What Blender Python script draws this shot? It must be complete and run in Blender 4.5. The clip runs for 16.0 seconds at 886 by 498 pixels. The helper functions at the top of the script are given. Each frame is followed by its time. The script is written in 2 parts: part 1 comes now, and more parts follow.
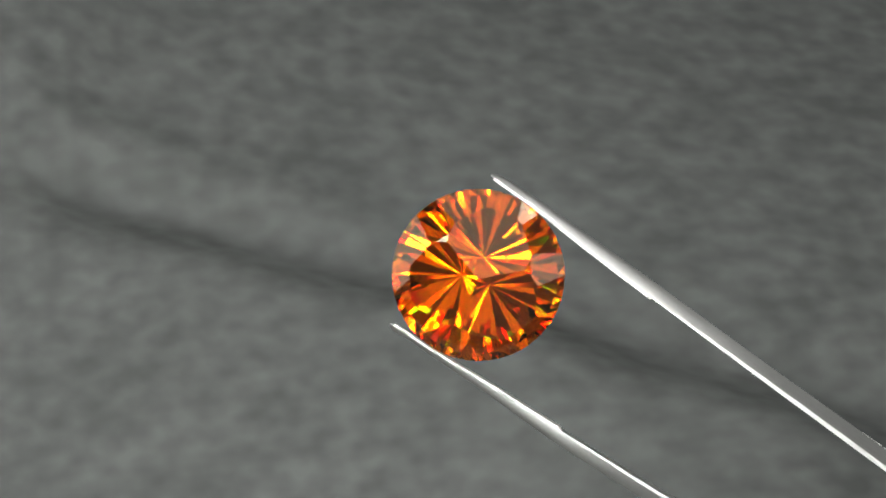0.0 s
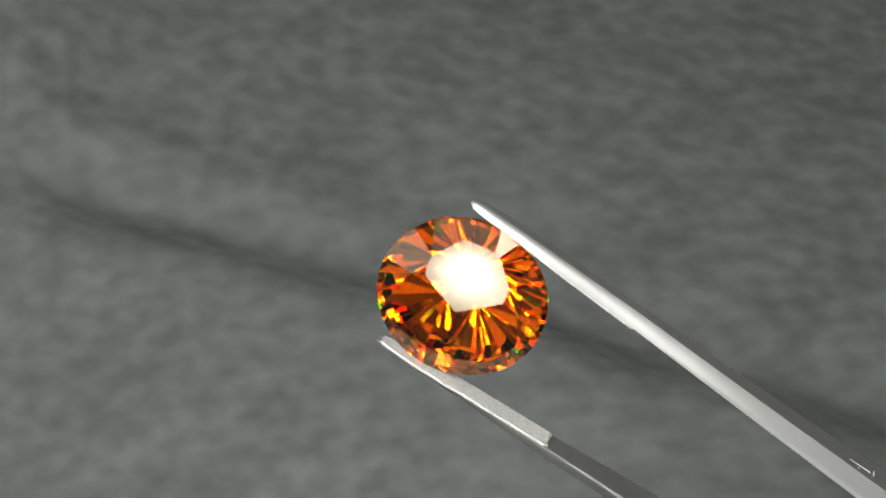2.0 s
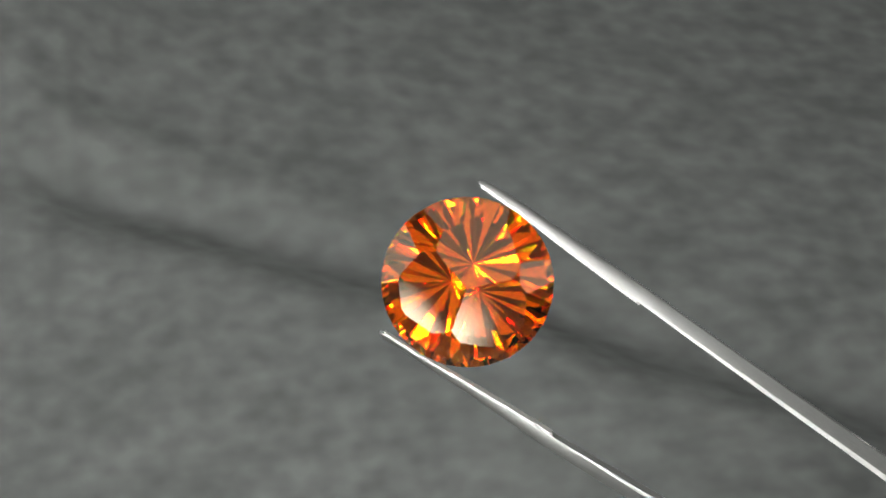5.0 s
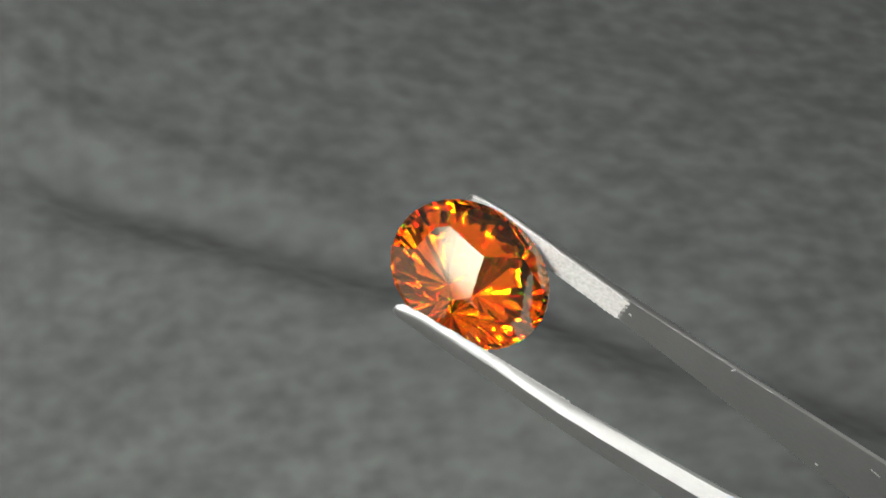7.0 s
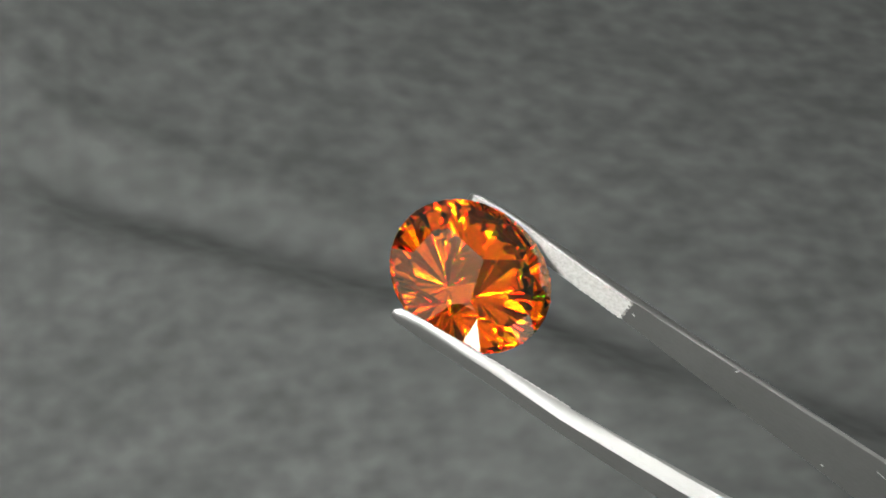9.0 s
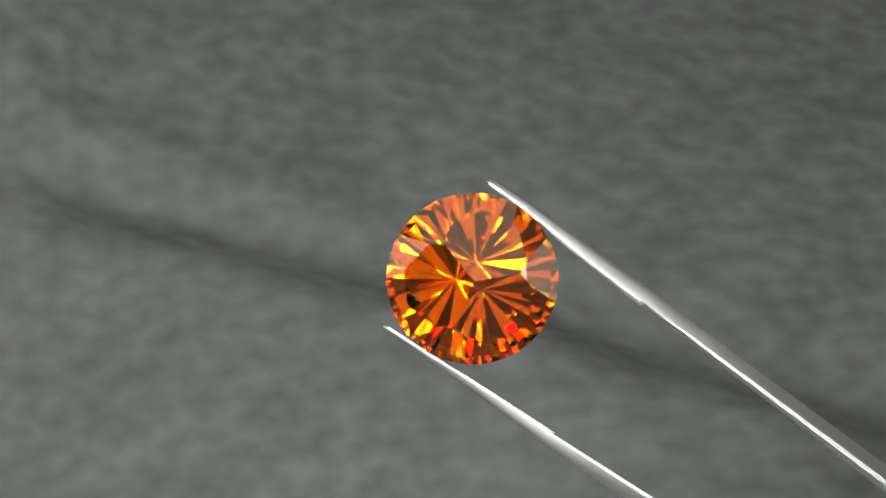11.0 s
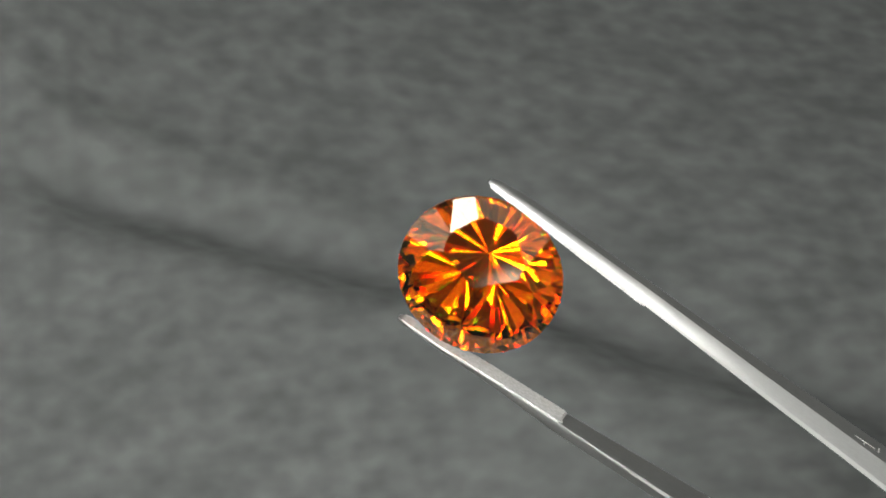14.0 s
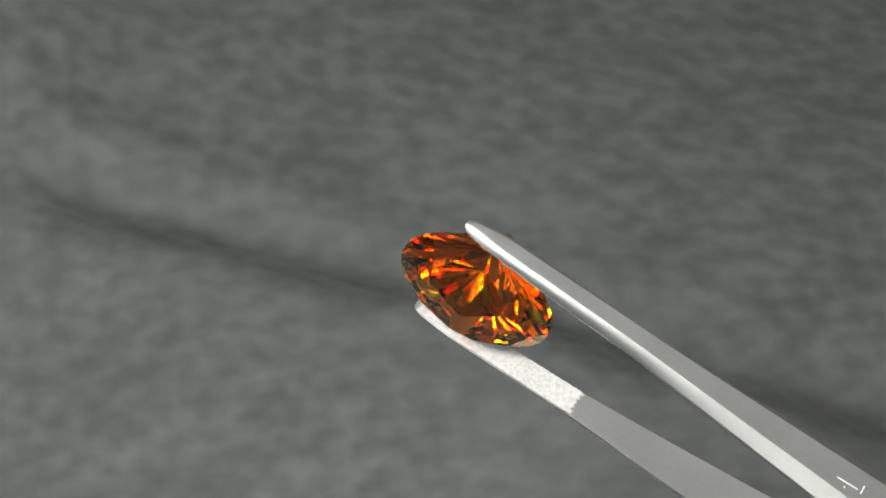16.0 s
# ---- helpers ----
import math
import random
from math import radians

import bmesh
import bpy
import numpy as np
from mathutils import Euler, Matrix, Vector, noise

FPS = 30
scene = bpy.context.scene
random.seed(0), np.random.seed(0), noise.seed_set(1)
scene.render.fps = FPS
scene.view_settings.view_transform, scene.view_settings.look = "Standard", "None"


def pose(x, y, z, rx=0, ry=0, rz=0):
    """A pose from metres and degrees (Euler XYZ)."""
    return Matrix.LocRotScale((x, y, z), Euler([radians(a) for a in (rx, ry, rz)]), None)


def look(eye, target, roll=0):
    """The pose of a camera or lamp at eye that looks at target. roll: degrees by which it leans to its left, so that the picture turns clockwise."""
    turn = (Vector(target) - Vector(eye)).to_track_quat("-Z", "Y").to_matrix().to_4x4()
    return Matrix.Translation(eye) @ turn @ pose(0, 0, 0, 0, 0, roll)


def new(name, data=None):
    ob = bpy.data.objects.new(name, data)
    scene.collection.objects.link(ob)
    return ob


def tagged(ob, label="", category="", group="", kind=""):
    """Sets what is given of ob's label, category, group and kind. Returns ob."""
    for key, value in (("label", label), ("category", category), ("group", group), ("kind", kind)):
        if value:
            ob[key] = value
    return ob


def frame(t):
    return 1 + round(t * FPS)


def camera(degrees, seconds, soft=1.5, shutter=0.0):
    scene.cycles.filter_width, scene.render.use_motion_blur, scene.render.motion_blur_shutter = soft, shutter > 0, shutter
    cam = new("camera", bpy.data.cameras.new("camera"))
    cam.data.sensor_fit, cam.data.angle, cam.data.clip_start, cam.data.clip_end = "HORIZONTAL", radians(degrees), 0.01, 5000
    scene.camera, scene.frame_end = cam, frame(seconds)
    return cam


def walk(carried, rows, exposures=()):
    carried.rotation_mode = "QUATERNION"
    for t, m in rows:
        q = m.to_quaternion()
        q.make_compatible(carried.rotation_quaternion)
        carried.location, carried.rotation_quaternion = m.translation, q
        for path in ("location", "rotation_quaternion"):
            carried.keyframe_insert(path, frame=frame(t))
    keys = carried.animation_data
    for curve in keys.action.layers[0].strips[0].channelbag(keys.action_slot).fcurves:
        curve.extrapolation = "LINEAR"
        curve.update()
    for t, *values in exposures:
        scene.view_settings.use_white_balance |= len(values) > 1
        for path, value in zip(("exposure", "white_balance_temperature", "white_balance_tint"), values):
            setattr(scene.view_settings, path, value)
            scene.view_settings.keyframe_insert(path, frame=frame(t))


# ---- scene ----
MM = 0.001

# ---------------------------------------------------------------- camera
cam = camera(17.0, 16.0, soft=1.7)
EYE = (0.0, -0.0983, 0.2404)
AIM = (0.0, -0.0983 + 0.5736, 0.2404 - 0.8192)
walk(cam, [(0.0, look(EYE, AIM)), (16.0, look(EYE, AIM))])

# ---------------------------------------------------------------- world and lamps
world = bpy.data.worlds.new("room_air")
scene.world = world
world.use_nodes = True
world.node_tree.nodes["Background"].inputs[0].default_value = (0.9, 0.95, 1.0, 1)
world.node_tree.nodes["Background"].inputs[1].default_value = 0.02
STONE = Vector((0.0, 0.0, 0.1))


def panel(name, elevation, azimuth, distance, width, height, radiance, colour=(1, 1, 1)):
    """A lamp panel aimed at the stone; direction, width and height are angles seen from the stone, in degrees."""
    e, a = radians(elevation), radians(azimuth)
    way = Vector((math.cos(e) * math.cos(a), math.cos(e) * math.sin(a), math.sin(e)))
    data = bpy.data.lights.new(name, "AREA")
    w, h = (2 * distance * math.tan(radians(v) / 2) for v in (width, height))
    data.shape, data.size, data.size_y, data.color = "RECTANGLE", w, h, colour
    data.energy = radiance * math.pi * w * h
    ob = new(name, data)
    ob.matrix_world = look(STONE + way * distance, STONE)
    return ob


def fading_panel(elevation, azimuth, distance, width, peak):
    """An unseen lamp added for facet glares: bright in the middle, fading to its rim."""
    ob = panel("glare_lamp", elevation, azimuth, distance, width, width, peak, (1.0, 0.99, 0.97))
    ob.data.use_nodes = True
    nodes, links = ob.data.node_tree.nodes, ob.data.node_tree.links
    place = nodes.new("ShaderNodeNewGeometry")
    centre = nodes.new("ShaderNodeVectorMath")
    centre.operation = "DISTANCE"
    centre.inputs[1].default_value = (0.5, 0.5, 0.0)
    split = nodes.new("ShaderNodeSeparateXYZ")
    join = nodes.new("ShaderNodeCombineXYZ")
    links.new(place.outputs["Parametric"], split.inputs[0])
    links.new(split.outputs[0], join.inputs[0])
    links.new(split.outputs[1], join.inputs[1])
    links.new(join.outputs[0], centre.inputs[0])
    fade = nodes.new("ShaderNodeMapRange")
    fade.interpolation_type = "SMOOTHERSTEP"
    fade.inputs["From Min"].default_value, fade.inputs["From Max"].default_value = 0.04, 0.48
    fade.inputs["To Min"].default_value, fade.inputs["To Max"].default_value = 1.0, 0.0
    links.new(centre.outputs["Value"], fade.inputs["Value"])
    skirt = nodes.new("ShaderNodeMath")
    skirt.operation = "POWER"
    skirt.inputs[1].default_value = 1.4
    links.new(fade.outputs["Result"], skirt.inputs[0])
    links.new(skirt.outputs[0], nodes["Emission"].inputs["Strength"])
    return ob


# added lamps, set where facet glares point: direction from the stone (elevation, azimuth), distance, angular width and
# peak radiance
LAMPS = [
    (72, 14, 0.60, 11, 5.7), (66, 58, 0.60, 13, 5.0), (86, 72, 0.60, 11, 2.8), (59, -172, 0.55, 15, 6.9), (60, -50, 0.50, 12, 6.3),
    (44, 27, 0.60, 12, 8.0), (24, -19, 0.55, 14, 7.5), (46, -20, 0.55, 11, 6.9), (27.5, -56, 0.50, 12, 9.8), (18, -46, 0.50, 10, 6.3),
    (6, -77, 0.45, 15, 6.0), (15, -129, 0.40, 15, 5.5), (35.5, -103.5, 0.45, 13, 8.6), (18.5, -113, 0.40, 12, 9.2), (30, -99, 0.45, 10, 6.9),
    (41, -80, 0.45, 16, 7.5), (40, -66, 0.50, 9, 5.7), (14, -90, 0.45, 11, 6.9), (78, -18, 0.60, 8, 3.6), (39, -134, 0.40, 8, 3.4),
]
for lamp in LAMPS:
    fading_panel(*lamp)
# unseen key light added beside the camera, strongest on the cloth's lower left
panel("key_light", 59, -142, 0.15, 15, 15, 128.0, (1.0, 0.995, 0.975))
# wide overhead panel added to raise the general light level
panel("overhead_fill", 89.9, -90, 1.45, 70, 70, 0.38, (1.0, 0.985, 0.95))
# fill panels added left and right to brighten the stone; walls have no windows
panel("side_fill", 20, 176, 1.35, 52, 34, 0.7, (0.96, 0.985, 1.0))
panel("far_fill", 12, 2, 1.40, 40, 24, 0.6, (0.96, 0.985, 1.0))
scene.view_settings.exposure = 0.90


# ---------------------------------------------------------------- materials
def material(name):
    m = bpy.data.materials.new(name)
    m.use_nodes = True
    return m, m.node_tree.nodes, m.node_tree.links


def ramp(nodes, links, source, stops):
    r = nodes.new("ShaderNodeValToRGB")
    r.color_ramp.elements[0].position, r.color_ramp.elements[1].position = stops[0][0], stops[-1][0]
    r.color_ramp.elements[0].color, r.color_ramp.elements[1].color = (*stops[0][1], 1), (*stops[-1][1], 1)
    for place, colour in stops[1:-1]:
        r.color_ramp.elements.new(place).color = (*colour, 1)
    links.new(source, r.inputs[0])
    return r.outputs[0]


def noise_node(nodes, links, scale, detail=3.0, rough=0.5, stretch=(1, 1, 1), turn=0.0):
    co, mp, n = nodes.new("ShaderNodeTexCoord"), nodes.new("ShaderNodeMapping"), nodes.new("ShaderNodeTexNoise")
    mp.inputs["Scale"].default_value = stretch
    mp.inputs["Rotation"].default_value = (0, 0, radians(turn))
    n.inputs["Scale"].default_value, n.inputs["Detail"].default_value, n.inputs["Roughness"].default_value = scale, detail, rough
    links.new(co.outputs["Object"], mp.inputs["Vector"])
    links.new(mp.outputs["Vector"], n.inputs["Vector"])
    return n.outputs["Fac"]


def bump(nodes, links, height, strength, distance, target):
    b = nodes.new("ShaderNodeBump")
    b.inputs["Strength"].default_value, b.inputs["Distance"].default_value = strength, distance
    links.new(height, b.inputs["Height"])
    links.new(b.outputs["Normal"], target.inputs["Normal"])


def cloth_material():
    m, nodes, links = material("grey_suede")
    p = nodes["Principled BSDF"]
    fine = noise_node(nodes, links, 520, 0.7, 0.5, (0.8, 1.0, 1), -6)
    broad = noise_node(nodes, links, 130, 2.0, 0.5, (0.7, 1.1, 1), -12)
    mix = nodes.new("ShaderNodeMix")
    mix.inputs[0].default_value = 0.35
    links.new(fine, mix.inputs[2])
    links.new(broad, mix.inputs[3])
    colour = ramp(nodes, links, mix.outputs[0], [(0.30, (0.0358, 0.0382, 0.0366)), (0.5, (0.0480, 0.0512, 0.0492)), (0.70, (0.0606, 0.0646, 0.0620))])
    links.new(colour, p.inputs["Base Color"])
    p.inputs["Roughness"].default_value = 0.9
    p.inputs["Specular IOR Level"].default_value = 0.15
    bump(nodes, links, fine, 0.06, 0.0006, p)
    return m


def steel_material(name, base, rough, relief, speckle, stretch=(0.25, 1, 1), metal=1.0, stains=260, dull=0.9):
    m, nodes, links = material(name)
    p = nodes["Principled BSDF"]
    p.inputs["Metallic"].default_value = metal
    grain = noise_node(nodes, links, speckle, 3.0, 0.6, stretch)
    stain = noise_node(nodes, links, stains, 2.0, 0.5)
    links.new(ramp(nodes, links, stain, [(0.3, tuple(c * dull for c in base)), (0.7, base)]), p.inputs["Base Color"])
    r = nodes.new("ShaderNodeMapRange")
    r.inputs["To Min"].default_value, r.inputs["To Max"].default_value = rough * 0.75, rough * 1.3
    links.new(grain, r.inputs["Value"])
    links.new(r.outputs["Result"], p.inputs["Roughness"])
    bump(nodes, links, grain, relief, 0.00005, p)
    return m


def gem_material(name, rough=0.0):
    """Orange crystal: each colour bends at its own index, so the facets flash yellow, orange and red; the polish mirrors the room."""
    m, nodes, links = material(name)
    nodes.remove(nodes["Principled BSDF"])
    out = nodes["Material Output"]
    inside_light = nodes.new("ShaderNodeAddShader")
    for k, (colour, ior) in enumerate((((1.0, 0, 0), 2.083), ((0, 0.45, 0.03), 2.103))):
        g = nodes.new("ShaderNodeBsdfRefraction")
        g.inputs["Color"].default_value = (*colour, 1)
        g.inputs["IOR"].default_value = ior
        g.inputs["Roughness"].default_value = rough
        links.new(g.outputs[0], inside_light.inputs[k])
    gloss = nodes.new("ShaderNodeBsdfGlossy")
    gloss.inputs["Color"].default_value = (1.0, 0.86, 0.64, 1)
    gloss.inputs["Roughness"].default_value = rough
    fresnel = nodes.new("ShaderNodeFresnel")
    fresnel.inputs["IOR"].default_value = 2.09
    mix = nodes.new("ShaderNodeMixShader")
    links.new(fresnel.outputs[0], mix.inputs[0])
    links.new(inside_light.outputs[0], mix.inputs[1])
    links.new(gloss.outputs[0], mix.inputs[2])
    links.new(mix.outputs[0], out.inputs["Surface"])
    return m


def plain(name, colour, rough, scale=8.0, spread=0.06):
    m, nodes, links = material(name)
    p = nodes["Principled BSDF"]
    n = noise_node(nodes, links, scale, 4.0)
    links.new(ramp(nodes, links, n, [(0.3, tuple(c * (1 - spread) for c in colour)), (0.7, tuple(min(1, c * (1 + spread)) for c in colour))]), p.inputs["Base Color"])
    p.inputs["Roughness"].default_value = rough
    return m


CLOTH = cloth_material()
STEEL = steel_material("brushed_steel", (0.255, 0.257, 0.249), 0.50, 0.03, 9000)
PAD = steel_material("matte_grit_steel", (0.31, 0.306, 0.294), 0.65, 0.5, 7500, (1, 1, 1), 0.35, 4500, 0.72)
MARK = steel_material("bright_engraving", (0.92, 0.92, 0.90), 0.45, 0.2, 6000)
GEM = gem_material("orange_crystal")
GIRDLE = gem_material("frosted_orange_crystal", 0.18)
WALL = plain("grey_wall_paint", (0.60, 0.60, 0.59), 0.7)
FLOOR = plain("floor_board", (0.22, 0.17, 0.12), 0.5)


# ---------------------------------------------------------------- helpers
def part(name, bm, mat, parent=None, label="", smooth=False):
    me = bpy.data.meshes.new(name)
    bmesh.ops.recalc_face_normals(bm, faces=bm.faces)
    bm.to_mesh(me)
    bm.free()
    for m in (mat if isinstance(mat, (list, tuple)) else [mat]):
        me.materials.append(m)
    for f in me.polygons:
        f.use_smooth = smooth
    ob = new(name, me)
    ob.parent = parent
    if label:
        ob["label"] = label
    return ob


def between(x, table):
    for (x0, v0), (x1, v1) in zip(table, table[1:]):
        if x <= x1:
            return v0 + (v1 - v0) * max(0.0, (x - x0) / (x1 - x0))
    return table[-1][1]


# ---------------------------------------------------------------- room
def slab(name, lo, hi, mat, label, category):
    bm = bmesh.new()
    bmesh.ops.create_cube(bm, size=1)
    for v in bm.verts:
        v.co = [l + (h - l) * (c + 0.5) for l, h, c in zip(lo, hi, v.co)]
    return tagged(part(name, bm, mat), label, category, kind="structure")


slab("floor", (-1.6, -1.6, -0.80), (1.6, 1.6, -0.74), FLOOR, "brown boarded floor under the table", "floor")
slab("wall_north", (-1.6, 1.6, -0.80), (1.6, 1.7, 1.60), WALL, "plain grey painted wall behind the table", "wall")
slab("wall_south", (-1.6, -1.7, -0.80), (1.6, -1.6, 1.60), WALL, "plain grey painted wall facing the table", "wall")
slab("wall_east", (1.6, -1.7, -0.80), (1.7, 1.7, 1.60), WALL, "plain grey painted wall beside the table", "wall")
slab("wall_west", (-1.7, -1.7, -0.80), (-1.6, 1.7, 1.60), WALL, "plain grey painted wall beside the table", "wall")
slab("ceiling", (-1.7, -1.7, 1.60), (1.7, 1.7, 1.70), WALL, "plain grey painted ceiling over the table", "ceiling")


def table():
    base = new("table")
    tagged(base, "plain wooden table hidden under a dark grey cloth", "table")
    bm = bmesh.new()
    bmesh.ops.create_cube(bm, size=1)
    for v in bm.verts:
        v.co = (v.co.x * 1.6, v.co.y * 1.6 + 0.3, -0.024 + v.co.z * 0.03)
    part("tabletop", bm, FLOOR, base)
    for sx in (-0.74, 0.74):
        for sy in (-0.44, 1.04):
            bm = bmesh.new()
            bmesh.ops.create_cube(bm, size=1)
            for v in bm.verts:
                v.co = (sx + v.co.x * 0.06, sy + v.co.y * 0.06, -0.3895 + v.co.z * 0.701)
            part("leg", bm, FLOOR, base)


def swell(u, middle, width):
    return 0.5 * (1 + math.erf((u - middle) / (width * 1.414)))


def cloth_height(x, y):
    """Gentle creases of the cloth, metres; the main one runs slantwise under the stone."""
    u = ((x + 0.0352) * 0.312 + (y - 0.0608) * 0.950) / MM
    v = ((x + 0.0352) * 0.950 - (y - 0.0608) * 0.312) / MM
    # broad hump added to shade the cloth: lighter lower left, darker upper right
    across = (x * 0.6 + (y - 0.048) * 0.8) / 0.06
    left = 1 / (1 + math.exp((v - 22) / 7))
    wob = 0.6 * math.sin(v / 9.0) + 0.35 * math.sin(v / 4.1 + 1)
    h = -3.4 * swell(v, -3, 4) * swell(u + wob, 0, 2.7)
    h += (0.6 + 3.4 * left) * swell(u + wob, 5.2, 2.5) - 1.7 * left * swell(u, 8.0, 1.8)
    h += 0.10 * noise.noise((x * 60, y * 110, 0.0)) + 0.03 * noise.noise((x * 210, y * 300, 3.0))
    return h * 1.75 * MM + 0.024 * math.exp(-across * across / 2)


def cloth():
    xs = [-0.78, -0.5, -0.3, -0.2, -0.13, -0.09] + [-0.07 + 0.0007 * i for i in range(201)] + [0.09, 0.13, 0.2, 0.3, 0.5, 0.78]
    ys = [-0.48, -0.3, -0.15, -0.05, 0.0] + [0.02 + 0.0007 * i for i in range(151)] + [0.15, 0.2, 0.3, 0.5, 0.8, 1.08]
    verts = [(x, y, cloth_height(x, y)) for y in ys for x in xs]
    n = len(xs)
    faces = [(j * n + i, j * n + i + 1, (j + 1) * n + i + 1, (j + 1) * n + i) for j in range(len(ys) - 1) for i in range(n - 1)]
    me = bpy.data.meshes.new("cloth")
    me.from_pydata(verts, [], faces)
    me.materials.append(CLOTH)
    for f in me.polygons:
        f.use_smooth = True
    ob = new("cloth", me)
    thick = ob.modifiers.new("thickness", "SOLIDIFY")
    thick.thickness, thick.offset = 0.004, -1
    return tagged(ob, "dark grey suede cloth with a slanting crease", "cloth")


table()
cloth()


# ---------------------------------------------------------------- tweezers
OUTER = [(-2.6, 5.40), (-1.8, 5.50), (0, 5.54), (4, 5.48), (9, 5.36), (16, 5.12), (25, 4.92), (60, 3.6), (100, 1.2)]
INNER = [(-2.6, 5.12), (0, 5.08), (4, 4.78), (8.7, 4.52), (16, 4.20), (25, 3.88), (60, 2.1), (100, 0.0)]
WIDE = [(-2.6, 0.22), (-2.45, 0.42), (-2.1, 0.56), (-1, 0.72), (0.5, 0.82), (4, 0.88), (8.7, 0.92), (16, 1.36), (25, 2.0), (60, 4.2), (100, 4.2)]
FLAT = [(-2.6, 0.12), (0, 0.44), (9, 0.55), (13, 0.66), (16, 0.77), (21, 0.95), (25, 1.08), (60, 2.9), (100, 3.2)]
EDGE = [(-2.6, 0.10), (4, 0.10), (9, 0.14), (16, 0.26), (100, 0.34)]


def inside(x, side):
    """Height of an arm's inner face; the lower arm bows out a little more."""
    return between(x, INNER) + (between(x, [(-2.6, 0.0), (0, 0.0), (8.7, 0.15), (16, 0.15), (25, 0.0), (100, 0.0)]) if side < 0 else 0.0)


def outside(x, side):
    """Height of an arm's outer face; the lower arm is ground thinner at its tip and bows out behind the pad."""
    return between(x, OUTER) - (between(x, [(-2.6, 0.0), (-1, 0.20), (4, 0.15), (9, -0.12), (16, -0.15), (25, 0.0), (100, 0.0)]) if side < 0 else 0.0)


def arm(parent, side):
    """One arm: a flat inner face, a narrow edge, a broad ground bevel on each side and a narrow outer face."""
    bm = bmesh.new()
    stations = [-2.6, -2.52, -2.4, -2.2, -1.8, -1, 0, 2, 4, 6, 8.7, 11, 14, 17, 20, 23, 26, 32, 40, 50, 60, 70, 80, 90, 100]
    rings = []
    for x in stations:
        yi, yo, w, f = inside(x, side), outside(x, side), between(x, WIDE), between(x, FLAT)
        if x < -2.3:
            yo = yi + (yo - yi) * (0.55 + 0.45 * (x + 2.6) / 0.3)
        thick = yo - yi
        s = thick * between(x, EDGE)
        bulge = between(x, [(-2.6, 0.14), (5, 0.12), (10, 0.06), (18, 0.0), (100, 0.0)])
        roof = []
        for k in range(6):
            q = k / 5
            swollen = bulge * math.sin(math.pi * q) * thick
            roof.append((yi + s + (thick - s) * q + swollen, w + (f - w) * q + swollen * 0.8))
        ring = [(yi, -w), (yi, w)] + roof + [(y, -z) for y, z in reversed(roof)]
        rings.append([bm.verts.new((x * MM, side * y * MM, z * MM)) for y, z in ring])
    for a, b in zip(rings, rings[1:]):
        for i in range(len(a)):
            j = (i + 1) % len(a)
            bm.faces.new((a[i], a[j], b[j], b[i]))
    bm.faces.new(rings[0])
    bm.faces.new(rings[-1])
    ob = part("arm", bm, STEEL, parent, smooth=True)
    ob.data.set_sharp_from_angle(angle=radians(24))
    soft = ob.modifiers.new("soft_edges", "BEVEL")
    soft.width, soft.segments, soft.limit_method, soft.angle_limit = 0.00006, 2, "ANGLE", radians(20)
    return ob


def grip(parent, side):
    """Thin grit-coated pad on the inside of an arm, with nicked edges and a saw-toothed end."""
    bm = bmesh.new()
    edge = []
    n = 56
    for i in range(n + 1):
        x = -2.35 + (8.7 + 2.35) * i / n
        w = between(x, WIDE) - 0.015 - (0.07 if i % 2 else 0.0) * random.uniform(0.3, 1.0)
        edge.append((x, w))
    end = []
    m = 10
    for k in range(1, m):
        z = edge[-1][1] * (1 - 2 * k / m)
        end.append((8.7 + (0.24 if k % 2 else 0.0) + random.uniform(-0.03, 0.03), z))
    outline = edge + end + [(x, -w) for x, w in reversed(edge)]

    def level(x, depth):
        return inside(x, side) - depth

    low = [bm.verts.new((x * MM, side * level(x, -0.03) * MM, z * MM)) for x, z in outline]
    top = [bm.verts.new((x * MM, side * level(x, 0.115) * MM, z * MM)) for x, z in outline]
    c = len(outline)
    for i in range(c):
        j = (i + 1) % c
        bm.faces.new((low[i], low[j], top[j], top[i]))
    for i in range(n):
        a, b = i, c - 1 - i
        bm.faces.new((top[a], top[a + 1], top[b - 1], top[b]))
        bm.faces.new((low[a], low[b], low[b - 1], low[a + 1]))
    bm.faces.new([top[k] for k in range(n, n + m + 1)])
    bm.faces.new([low[k] for k in range(n + m, n - 1, -1)])
    return part("grip_pad", bm, PAD, parent, "matte grit-coated grip pad")


def stroke(parent, name, x0, z0, x1, z1, wide, label, inner=False):
    """One shallow bar on the outer or inner face of the upper arm."""
    bm = bmesh.new()
    bmesh.ops.create_cube(bm, size=1)
    long = math.hypot(x1 - x0, z1 - z0)
    turn = math.atan2(z1 - z0, x1 - x0)
    for v in bm.verts:
        a, b, c = v.co.x * long, v.co.z * wide, v.co.y * 0.03
        x = (x0 + x1) / 2 + a * math.cos(turn) - b * math.sin(turn)
        z = (z0 + z1) / 2 + a * math.sin(turn) + b * math.cos(turn)
        face = inside(x, 1) + 0.008 if inner else outside(x, 1) + 0.004
        v.co = (x * MM, (face + c) * MM, z * MM)
    return part(name, bm, MARK, parent, label)


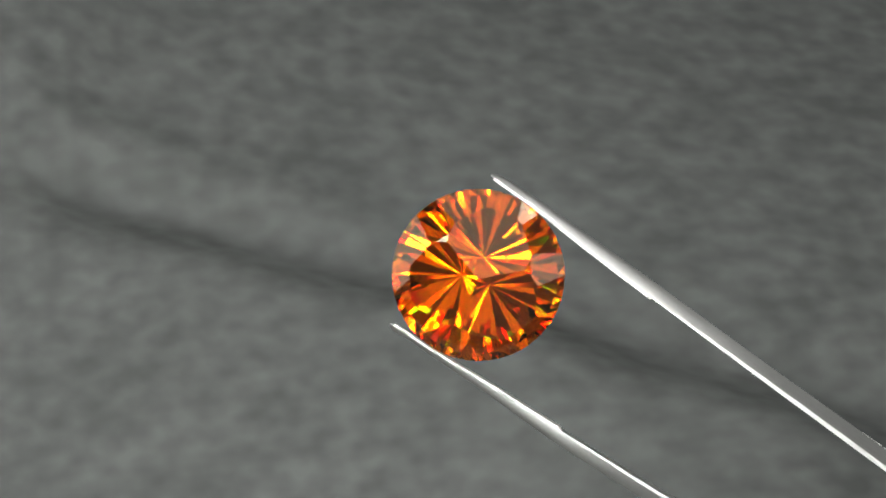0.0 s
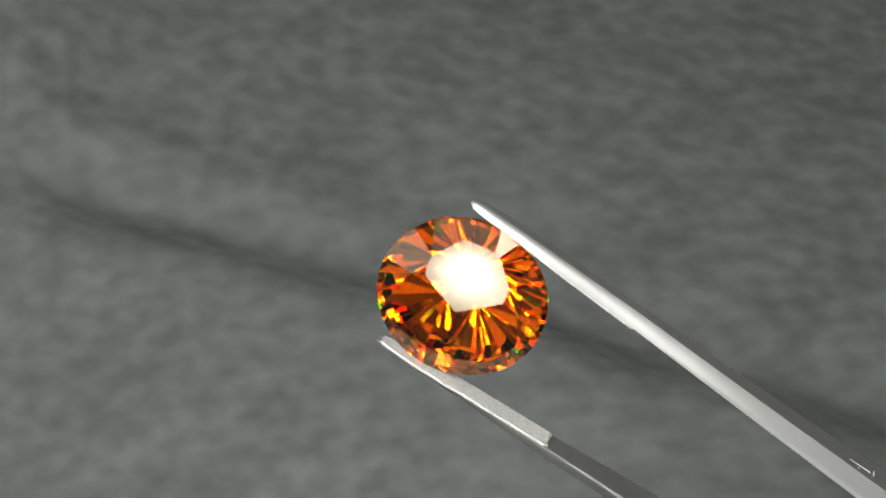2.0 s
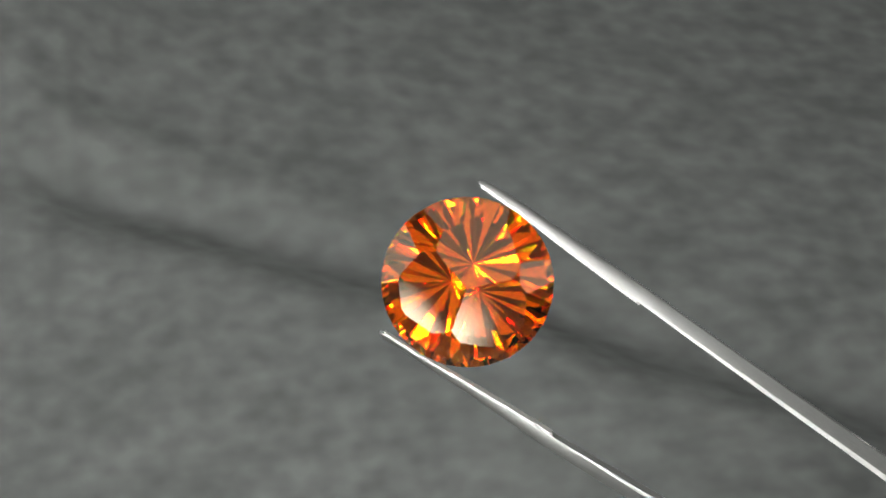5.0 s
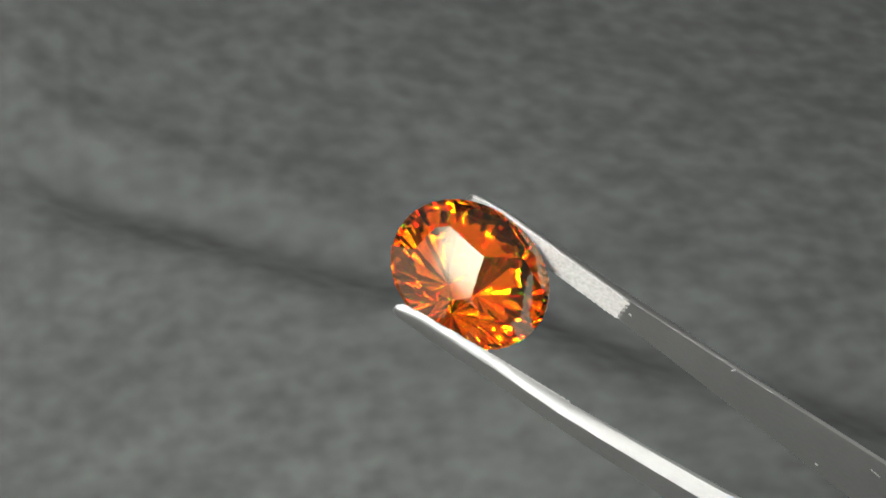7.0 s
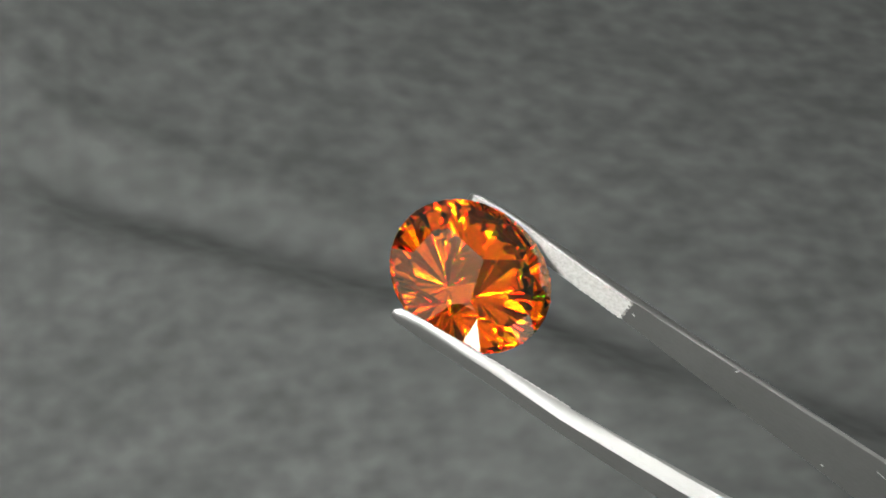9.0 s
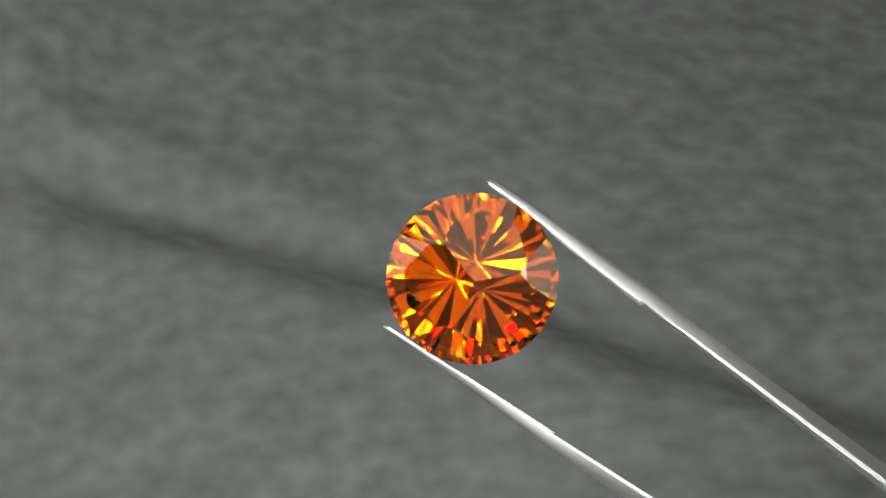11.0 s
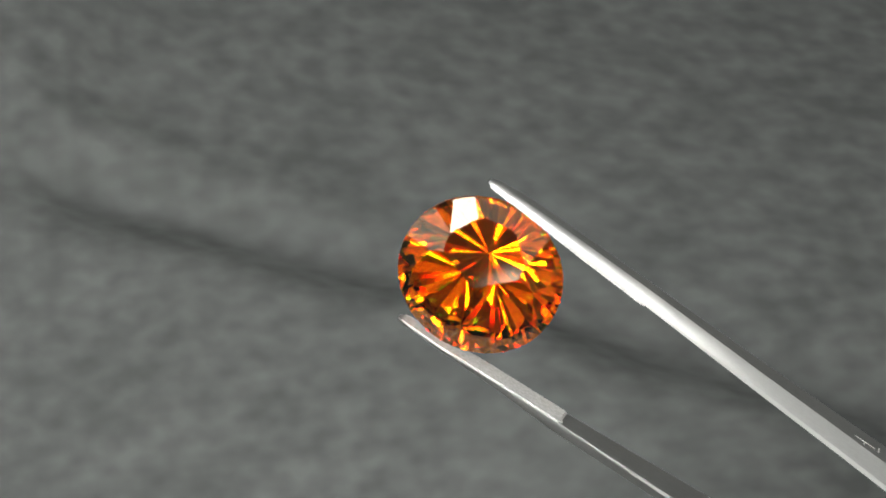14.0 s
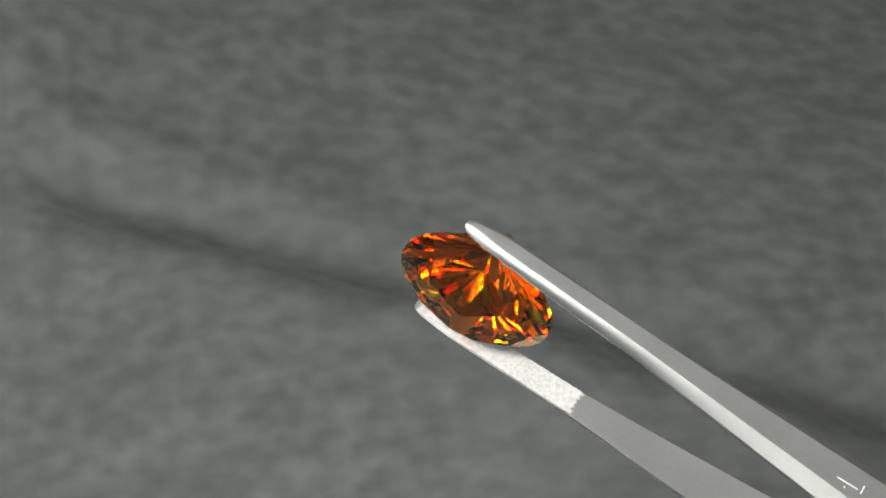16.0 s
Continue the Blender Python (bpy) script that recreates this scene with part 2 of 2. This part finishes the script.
def tweezers():
    base = new("tweezers")
    tagged(base, "brushed steel gem tweezers gripping an orange stone", "tweezers")
    for side in (1, -1):
        a = arm(base, side)
        grip(a, side)
        if side == 1:
            for x0, z0, x1, z1, wide in ((23.3, 0.30, 24.7, 0.22, 0.10), (24.95, -0.25, 24.95, 0.35, 0.09), (23.9, 0.62, 24.0, 0.60, 0.12)):
                stroke(a, "engraving", x0, z0, x1, z1, wide, "bright engraved bar")
            for x0, z0, x1, z1, wide in ((16.1, 1.10, 16.25, 1.34, 0.09), (26.2, 1.05, 26.9, 0.95, 0.06), (9.25, 0.02, 9.45, -0.06, 0.12), (23.5, -1.33, 23.7, -1.38, 0.13)):
                stroke(a, "scratch", x0, z0, x1, z1, wide, "bright scratch in the steel", True)
    bm = bmesh.new()
    bmesh.ops.create_cube(bm, size=1)
    for v in bm.verts:
        v.co = ((98 + v.co.x * 5) * MM, v.co.y * 1.2 * MM, v.co.z * 8.2 * MM)
    part("joint", bm, STEEL, base)
    return base


# ---------------------------------------------------------------- gemstone
def cut(bm, normal, through_point):
    """Grind one flat facet: everything beyond the plane goes."""
    geom = list(bm.verts) + list(bm.edges) + list(bm.faces)
    res = bmesh.ops.bisect_plane(bm, geom=geom, plane_co=through_point, plane_no=normal, dist=1e-6, clear_outer=True)
    edges = [e for e in res["geom_cut"] if isinstance(e, bmesh.types.BMEdge)]
    if len(edges) > 2:
        bmesh.ops.holes_fill(bm, edges=edges, sides=0)


def facet_normal(tilt, azimuth):
    """Unit normal leaning tilt degrees from the upright axis towards azimuth."""
    t, a = radians(tilt), radians(azimuth)
    return Vector((math.sin(t) * math.cos(a), math.sin(t) * math.sin(a), math.cos(t)))


def domed_facet(points, loop, slope=1.5, rings=5):
    """Domes a table facet very slightly to soften its glares: its rim falls off by slope degrees."""
    rim = [points[i] for i in loop]
    middle = sum(rim, Vector()) / len(rim)
    normal = sum(((a - middle).cross(b - middle) for a, b in zip(rim, rim[1:] + rim[:1])), Vector()).normalized()
    rise = 2.2 * MM * radians(slope) / 2
    out, faces, n = [], [], len(rim)
    for k in range(rings):
        f = 1 - k / rings
        out += [middle + (p - middle) * f + normal * rise * (1 - f * f) for p in rim]
    out.append(middle + normal * rise)
    for i in range(n):
        j = (i + 1) % n
        for k in range(rings - 1):
            faces.append((k * n + i, k * n + j, k * n + n + j, k * n + n + i))
        faces.append(((rings - 1) * n + i, (rings - 1) * n + j, rings * n))
    return out, faces


def gemstone():
    """Round brilliant, 10 mm: three tilted table facets with a small kite facet in each notch, faceted crown, thin girdle, deep pavilion. Built at 1 unit = 1 mm."""
    bm = bmesh.new()
    radius, grooves, strips = 5.0, 12, 4
    count = grooves * strips
    culet = bm.verts.new((0, 0, -4.58))
    mid, low, high = [], [], []
    for i in range(count):
        a = 2 * math.pi * (i + 0.5) / count
        c, d = math.cos(a), math.sin(a)
        groove = math.sin(math.pi * (i % strips) / strips)
        shifted = math.sin(math.pi * ((i + strips // 2) % strips) / strips)
        mid.append(bm.verts.new((4.1 * c, 4.1 * d, -1.10 + 0.17 * groove + random.uniform(-0.015, 0.015))))
        low.append(bm.verts.new((radius * c, radius * d, -0.20 + 0.10 * shifted + random.uniform(-0.012, 0.012))))
        high.append(bm.verts.new((radius * c, radius * d, 8)))
    for i in range(count):
        j = (i + 1) % count
        bm.faces.new((culet, mid[j], mid[i]))
        bm.faces.new((mid[i], mid[j], low[j]))
        bm.faces.new((mid[i], low[j], low[i]))
        bm.faces.new((low[i], low[j], high[j], high[i]))
    bm.faces.new(high)
    for i in range(24):
        a = i * 15 + 12
        tilt = 37.0 if i % 2 else 34.8
        n = facet_normal(tilt, a)
        rim = Vector((math.cos(radians(a)), math.sin(radians(a)), 0)) * radius
        cut(bm, n, rim + Vector((0, 0, 0.10)))
    for a in (104, 224, 344):
        n = facet_normal(16.7, a)
        cut(bm, n, Vector((0, 0, 2.02)))
    for a in (44, 164, 284):
        cut(bm, facet_normal(26.0, a), Vector((3.02 * math.cos(radians(a)), 3.02 * math.sin(radians(a)), 1.465)))
    bmesh.ops.remove_doubles(bm, verts=bm.verts, dist=1e-4)
    bmesh.ops.recalc_face_normals(bm, faces=bm.faces)
    lean = Euler((radians(4.0), radians(2.1), 0)).to_matrix() * 0.993
    seat = Vector((0.03, 0.01, 0.24))
    pieces = {}
    for f in bm.faces:
        n = f.normal
        if abs(n.z) < 0.02:
            key = ("girdle", 0)
        elif n.z < 0:
            key = ("pavilion", 0)
        elif n.z > 0.94:
            key = ("table_facet", round(math.degrees(math.atan2(n.y, n.x))))
        else:
            key = ("crown", 0)
        pieces.setdefault(key, []).append([tuple((lean @ v.co + seat) * MM) for v in f.verts])
    bm.free()
    base = new("gemstone")
    tagged(base, "round orange faceted gemstone held between tweezer tips", "gemstone")
    for (name, _), polygons in pieces.items():
        index, faces = {}, []
        for polygon in polygons:
            faces.append([index.setdefault(tuple(round(c, 9) for c in co), len(index)) for co in polygon])
        points = [Vector(co) for co in index]
        if name == "table_facet":
            points, faces = domed_facet(points, faces[0])
        me = bpy.data.meshes.new(name)
        me.from_pydata(points, [], faces)
        if name == "table_facet":
            for p in me.polygons:
                p.use_smooth = True
        me.materials.append(GIRDLE if name == "girdle" else GEM)
        ob = new(name, me)
        ob.parent = base
        if name == "girdle":
            ob["label"] = "frosted orange girdle"
    return base


TWEEZERS = tweezers()
STONE_OB = gemstone()


# ---------------------------------------------------------------- what moves
def motions():
    held = [
        (0.0, pose(0.00200, -0.00173, 0.09989, 31.8, 18.9, -29.1)),
        (0.5, pose(0.00182, -0.00193, 0.09970, 23.6, 19.0, -28.4)),
        (1.0, pose(0.00183, -0.00227, 0.09964, 22.0, 17.0, -29.3)),
        (1.5, pose(0.00147, -0.00319, 0.10048, 38.3, 20.3, -27.7)),
        (2.0, pose(0.00111, -0.00342, 0.10027, 53.9, 20.2, -27.5)),
        (2.5, pose(0.00121, -0.00298, 0.10041, 63.2, 19.4, -28.3)),
        (3.0, pose(0.00119, -0.00236, 0.09940, 67.0, 18.6, -28.3)),
        (3.5, pose(0.00134, -0.00217, 0.09944, 57.5, 19.1, -28.1)),
        (4.0, pose(0.00110, -0.00275, 0.09952, 65.6, 19.1, -27.5)),
        (4.2, pose(0.00133, -0.00270, 0.10005, 59.6, 19.2, -27.4)),
        (6.3, pose(0.00140, -0.00073, 0.09807, 4.0, 18.7, -28.2)),
        (6.5, pose(0.00131, -0.00089, 0.09799, -3.1, 18.0, -28.3)),
        (7.0, pose(0.00152, 0.00005, 0.09723, -11.3, 18.4, -28.5)),
        (7.5, pose(0.00172, -0.00020, 0.09814, -19.9, 19.2, -28.9)),
        (8.0, pose(0.00168, -0.00042, 0.09801, -12.8, 19.4, -28.3)),
        (8.5, pose(0.00159, -0.00107, 0.09879, -3.7, 18.7, -28.5)),
        (9.0, pose(0.00152, -0.00100, 0.09856, -8.9, 18.3, -28.4)),
        (11.3, pose(0.00167, -0.00165, 0.09931, 37.8, 19.6, -29.0)),
        (11.5, pose(0.00158, -0.00202, 0.09966, 42.6, 19.1, -29.0)),
        (12.0, pose(0.00208, 0.00019, 0.09728, 30.2, 19.3, -28.9)),
        (12.5, pose(0.00248, 0.00106, 0.09625, 21.2, 19.2, -29.1)),
        (13.0, pose(0.00206, 0.00036, 0.09596, 25.3, 17.4, -29.4)),
        (13.5, pose(0.00225, 0.00119, 0.09609, 33.9, 17.7, -29.3)),
        (14.0, pose(0.00221, 0.00079, 0.09631, 51.5, 17.9, -29.7)),
        (14.5, pose(0.00207, 0.00016, 0.09672, 60.5, 16.8, -29.7)),
        (15.0, pose(0.00220, 0.00137, 0.09528, 65.9, 17.6, -29.8)),
        (15.5, pose(0.00216, 0.00098, 0.09508, 75.7, 17.6, -29.4)),
        (16.0, pose(0.00204, 0.00054, 0.09521, 86.9, 17.6, -29.2)),
    ]
    walk(TWEEZERS, held)
    walk(STONE_OB, held)


motions()
